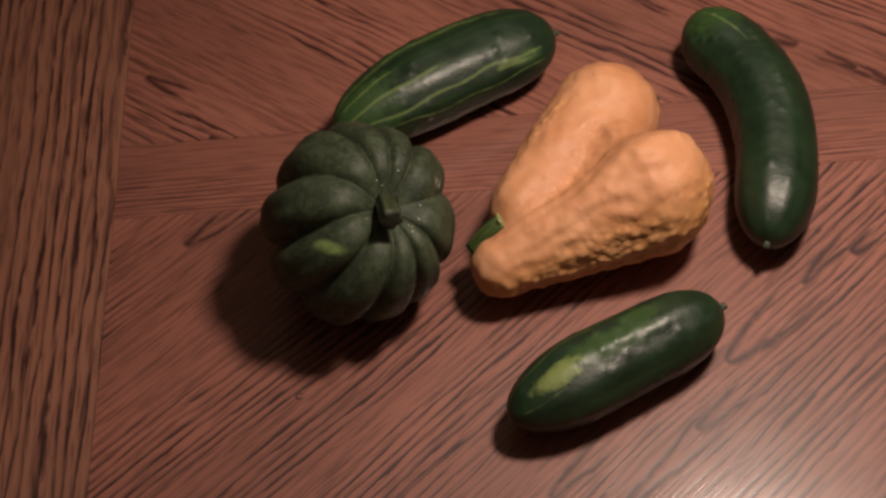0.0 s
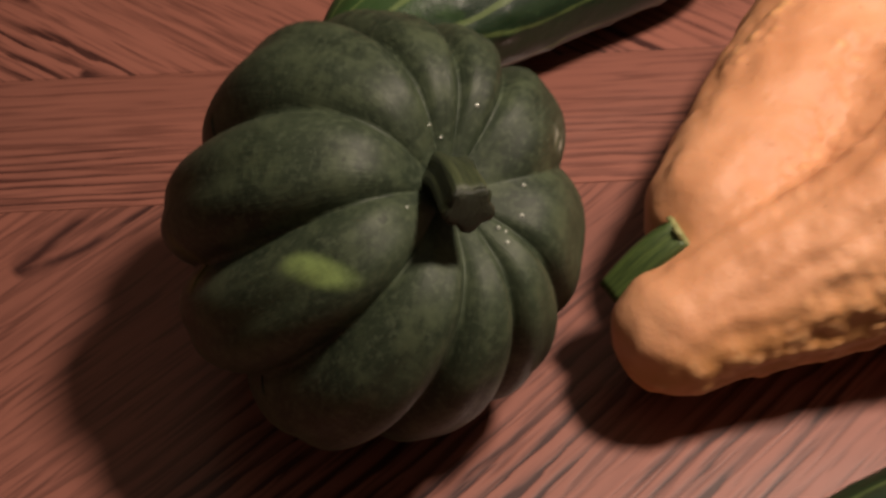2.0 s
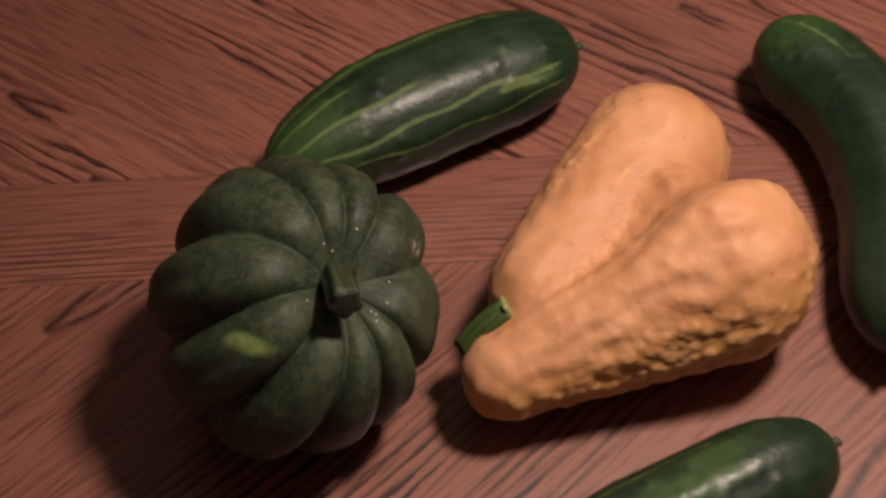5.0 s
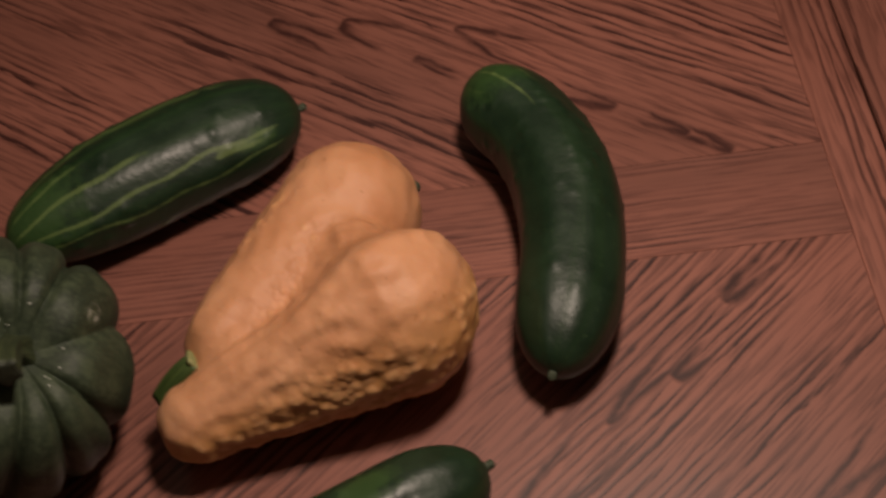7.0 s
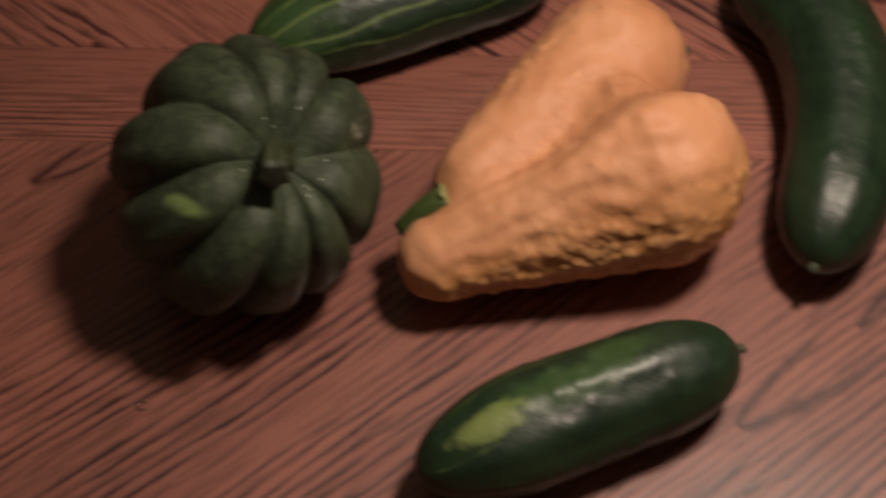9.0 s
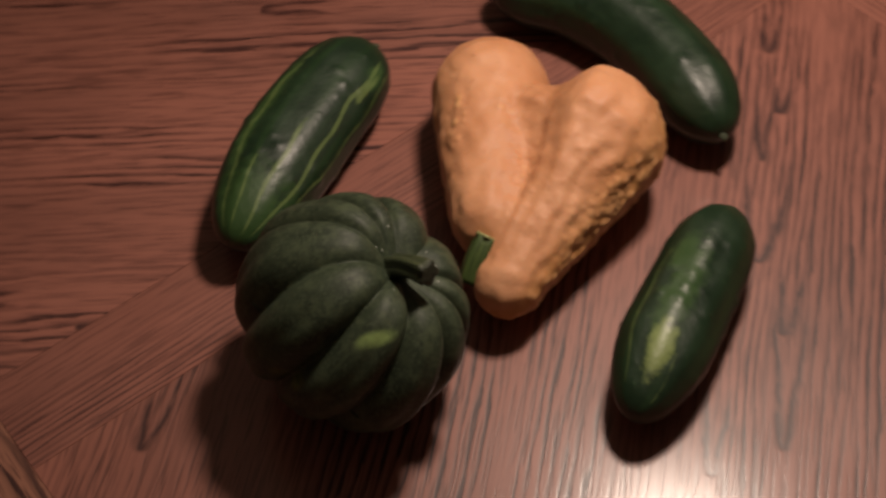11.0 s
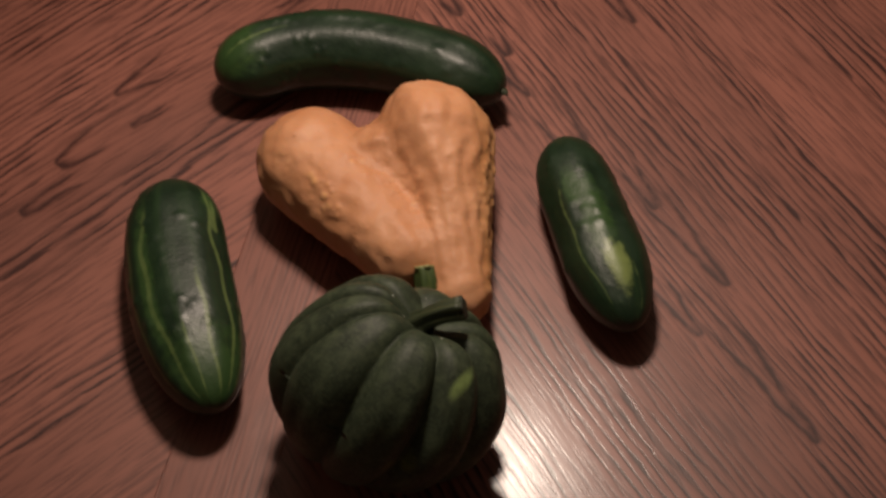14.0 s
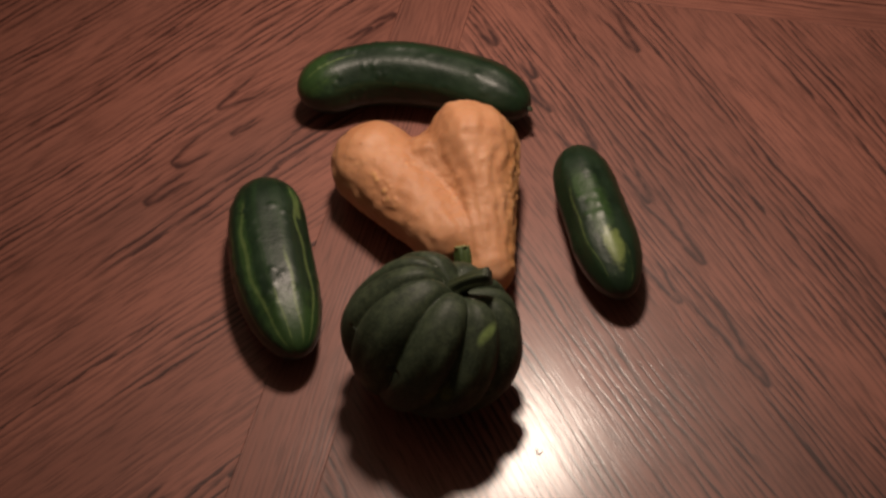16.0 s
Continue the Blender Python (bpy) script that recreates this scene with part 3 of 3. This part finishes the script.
        v, f, e_ = tube([p - out * 0.0012, p + out * 0.0004, p + out * 0.0016, p + out * 0.0020], [0.0031, 0.0028, 0.0020, 0.0009], 18, lambda u, a: 1 + 0.16 * math.cos(4 * a + 6 * u))
        mesh_part("blossom_end", v, f, NUB, thing, "dry greyish blossom end", extra=e_)
    line = bezier((-0.0345, -0.0385, 0.0475), (-0.042, -0.041, 0.043), (-0.0535, -0.0455, 0.031), 14)
    v, f, e_ = tube(line, [0.0056 + 0.0010 * math.sin(i / 13 * 3.1) for i in range(14)], 30, lambda u, a: 1 + 0.10 * math.cos(5 * a))
    stem = mesh_part("stem", v, f, SQUASH_STEM, thing, "short fresh green stem", extra=e_)
    way = (line[0] - line[1]).normalized()
    v, f, e_ = tube([line[0] - way * 0.0006, line[0] + way * 0.0008, line[0] + way * 0.0012], [0.0063, 0.0061, 0.0048], 30, lambda u, a: 1 + 0.10 * math.cos(5 * a))
    mesh_part("cut_end", v, f, STEM_CUT, stem, "pale green cut stem end", extra=e_)
    return thing


SQUASH = squash_skin()
yellow_squash()


# ---- cucumbers ----
def cucumber(start, bend, end, radius, skin, label, seed, stubs, blunt, squat=(1.0, 1.0), veins=(), pales=(), patches=(), ridge=None):
    """A fruit along a curve from start to end (x, y on the table). Marks on its skin: veins (angle, from, to, width, strength), pales and patches (along, angle, length, width).
    stubs: ends (0 or 1) with a dry stub; ridge: angle and stretch of a row of larger warts; squat: its breadth and height against a round fruit."""
    rows, cols = 150, 144
    rnd = random.Random(seed)
    line = bezier((*start, radius), (*bend, radius), (*end, radius), rows)
    length = sum((line[i + 1] - line[i]).length for i in range(rows - 1))
    radii = []
    for i in range(rows):
        s = i / (rows - 1) * length
        def cap(d, reach):
            x = min(1.0, d / reach)
            return max(0.0, 1 - (1 - x) ** 2.2) ** 0.5
        r = radius * cap(s + 0.0002, radius * (1.0 + blunt[0])) * cap(length - s + 0.0002, radius * (1.0 + blunt[1]))
        radii.append(max(0.0012, r * squat[0] * (1 + 0.02 * math.sin(s * 60 + seed))))
    centre = Vector(((start[0] + end[0]) / 2, (start[1] + end[1]) / 2, 0))
    line = [p - centre for p in line]
    bumps = [(rnd.random(), rnd.random() * 2 * math.pi, rnd.uniform(0.008, 0.020)) for _ in range(90)]
    if ridge:
        for k in range(16):
            bumps.append((ridge[1] + (ridge[2] - ridge[1]) * (k + rnd.uniform(-0.3, 0.3)) / 16, ridge[0] + rnd.uniform(-0.35, 0.35), rnd.uniform(0.005, 0.013)))
    U, A = np.meshgrid(np.arange(rows) / (rows - 1), 2 * np.pi * np.arange(cols) / cols, indexing="ij")
    F = 1 + 0.012 * np.cos(9 * A + seed) + 0.012 * np.sin(3 * A + 5 * U + seed)
    for bu, ba, h in bumps:
        du = (U - bu) * length / 0.0030
        da = ((A - ba + np.pi) % (2 * np.pi) - np.pi) * radius / 0.0030
        F += h * 1.6 * np.exp(-du * du - da * da)
    v, f, extra = tube(line, radii, cols, lambda u, a: F[min(rows - 1, round(u * (rows - 1))), round(a / (2 * math.pi) * cols) % cols])
    marks = {k: np.zeros((rows, cols)) for k in ("vein", "pale", "patch")}
    for ang, u0, u1, wide, power in veins:
        path = ang + 0.05 * np.sin(U * 7 + ang * 5) + 0.035 * np.sin(U * 23 + ang * 9)
        d = np.abs((A - path + np.pi) % (2 * np.pi) - np.pi) * radius / (wide * 0.8)
        reach = np.clip((U - u0) / 0.04, 0, 1) * np.clip((u1 - U) / 0.12, 0, 1)
        marks["vein"] = np.maximum(marks["vein"], power * np.clip(1.5 - d, 0, 1) * reach)
    for key, list_ in (("pale", pales), ("patch", patches)):
        for pu, ang, long, wide in list_:
            d = np.sqrt(((U - pu) * length / long) ** 2 + (((A - ang + np.pi) % (2 * np.pi) - np.pi) * radius / wide) ** 2)
            marks[key] = np.maximum(marks[key], np.clip(1.35 - d, 0, 1))
    for k, m in marks.items():
        extra[k] = np.concatenate([m.ravel(), [0.0, 0.0]])
    v = [Vector((p.x, p.y, p.z * squat[1] / squat[0])) for p in v]
    line = [Vector((p.x, p.y, p.z * squat[1] / squat[0])) for p in line]
    low = min(p.z for p in v)
    thing = empty("cucumber", Matrix.Translation(centre + Vector((0, 0, TOP - low))), label, "cucumber", "cucumbers round the squashes")
    mesh_part("body", v, f, skin, thing, extra=extra)
    for stub in stubs:
        p, way = (line[0], line[0] - line[2]) if stub == 0 else (line[-1], line[-1] - line[-3])
        way = way.normalized()
        n = bezier(p - way * 0.002, p + way * 0.002, p + way * 0.0034 + Vector((0.0006, 0.0005, 0.0010)), 8)
        sv, sf, se = tube(n, [0.0032, 0.0028, 0.0024, 0.0022, 0.0021, 0.0022, 0.0021, 0.0014], 14, lambda u, a: 1 + 0.1 * math.cos(5 * a))
        mesh_part("stem_stub", sv, sf, NUB, thing, "dry greyish-green stem stub", extra=se)
    return thing


D = math.pi / 180
cucumber((-0.1370, 0.0600), (-0.0580, 0.1140), (0.0140, 0.1335), 0.0285, cucumber_skin("cucumber_veined", 3.0, 0.35),
         "dark green cucumber with pale veins, lying behind the acorn squash", 3, (1,), (1.3, 0.9), (1.10, 0.93),
         veins=((38 * D, 0.0, 0.95, 0.0016, 1.0), (16 * D, 0.0, 0.98, 0.0014, 0.8), (66 * D, 0.0, 0.50, 0.0018, 1.0), (95 * D, 0.0, 0.33, 0.0013, 0.9), (122 * D, 0.0, 0.85, 0.0024, 0.7),
                (150 * D, 0.05, 0.9, 0.0016, 0.8), (30 * D, 0.62, 0.90, 0.0022, 1.0), (200 * D, 0.0, 0.9, 0.0016, 0.8), (-20 * D, 0.0, 0.9, 0.0016, 0.8)),
         pales=((0.08, 80 * D, 0.030, 0.040), (0.45, 125 * D, 0.07, 0.006), (0.80, 34 * D, 0.014, 0.007)))
cucumber((0.1045, 0.1310), (0.1780, 0.0800), (0.1262, -0.0555), 0.0262, cucumber_skin("cucumber_plain", 8.0, 0.20),
         "long curved dark green cucumber lying beside the yellow squash", 8, (1,), (0.7, 0.5), (1.0, 1.0),
         veins=((88 * D, 0.02, 0.40, 0.0015, 0.75), (118 * D, 0.02, 0.30, 0.0014, 0.55), (60 * D, 0.0, 0.25, 0.0013, 0.4)), pales=((0.06, 95 * D, 0.034, 0.030),), ridge=(100 * D, 0.30, 0.66))
cucumber((-0.0405, -0.1620), (0.0280, -0.1260), (0.0905, -0.0990), 0.0252, cucumber_skin("cucumber_patched", 5.0, 0.30),
         "short dark green cucumber with a pale yellow patch, on the table", 5, (1,), (1.2, 0.9), (0.99, 0.98),
         veins=((128 * D, 0.05, 0.75, 0.0013, 0.7), (60 * D, 0.0, 0.3, 0.0014, 0.6)), pales=((0.45, 92 * D, 0.042, 0.011), (0.62, 108 * D, 0.02, 0.008)),
         patches=((0.20, 86 * D, 0.020, 0.0095),), ridge=(80 * D, 0.4, 0.75))


# ---- a dried drip on the tabletop ----
def drip_ring(x, y, r, thick):
    ring = [(r * math.cos(a), r * math.sin(a) * 0.9, 0.0) for a in (2 * math.pi * k / 26 * 0.86 for k in range(27))]
    v, f, e_ = tube(ring, [thick * (0.4 + 0.6 * math.sin(math.pi * min(1, (k + 2) / 29))) for k in range(27)], 8)
    ob = mesh_part("drip_ring", v, f, DRIP)
    ob.matrix_basis = pose(x, y, TOP + 0.0002, 0, 0, 30)
    return tagged(ob, "tiny dark dried drip ring on the tabletop", "stain")


drip_ring(-0.1653, -0.1216, 0.0022, 0.0005)
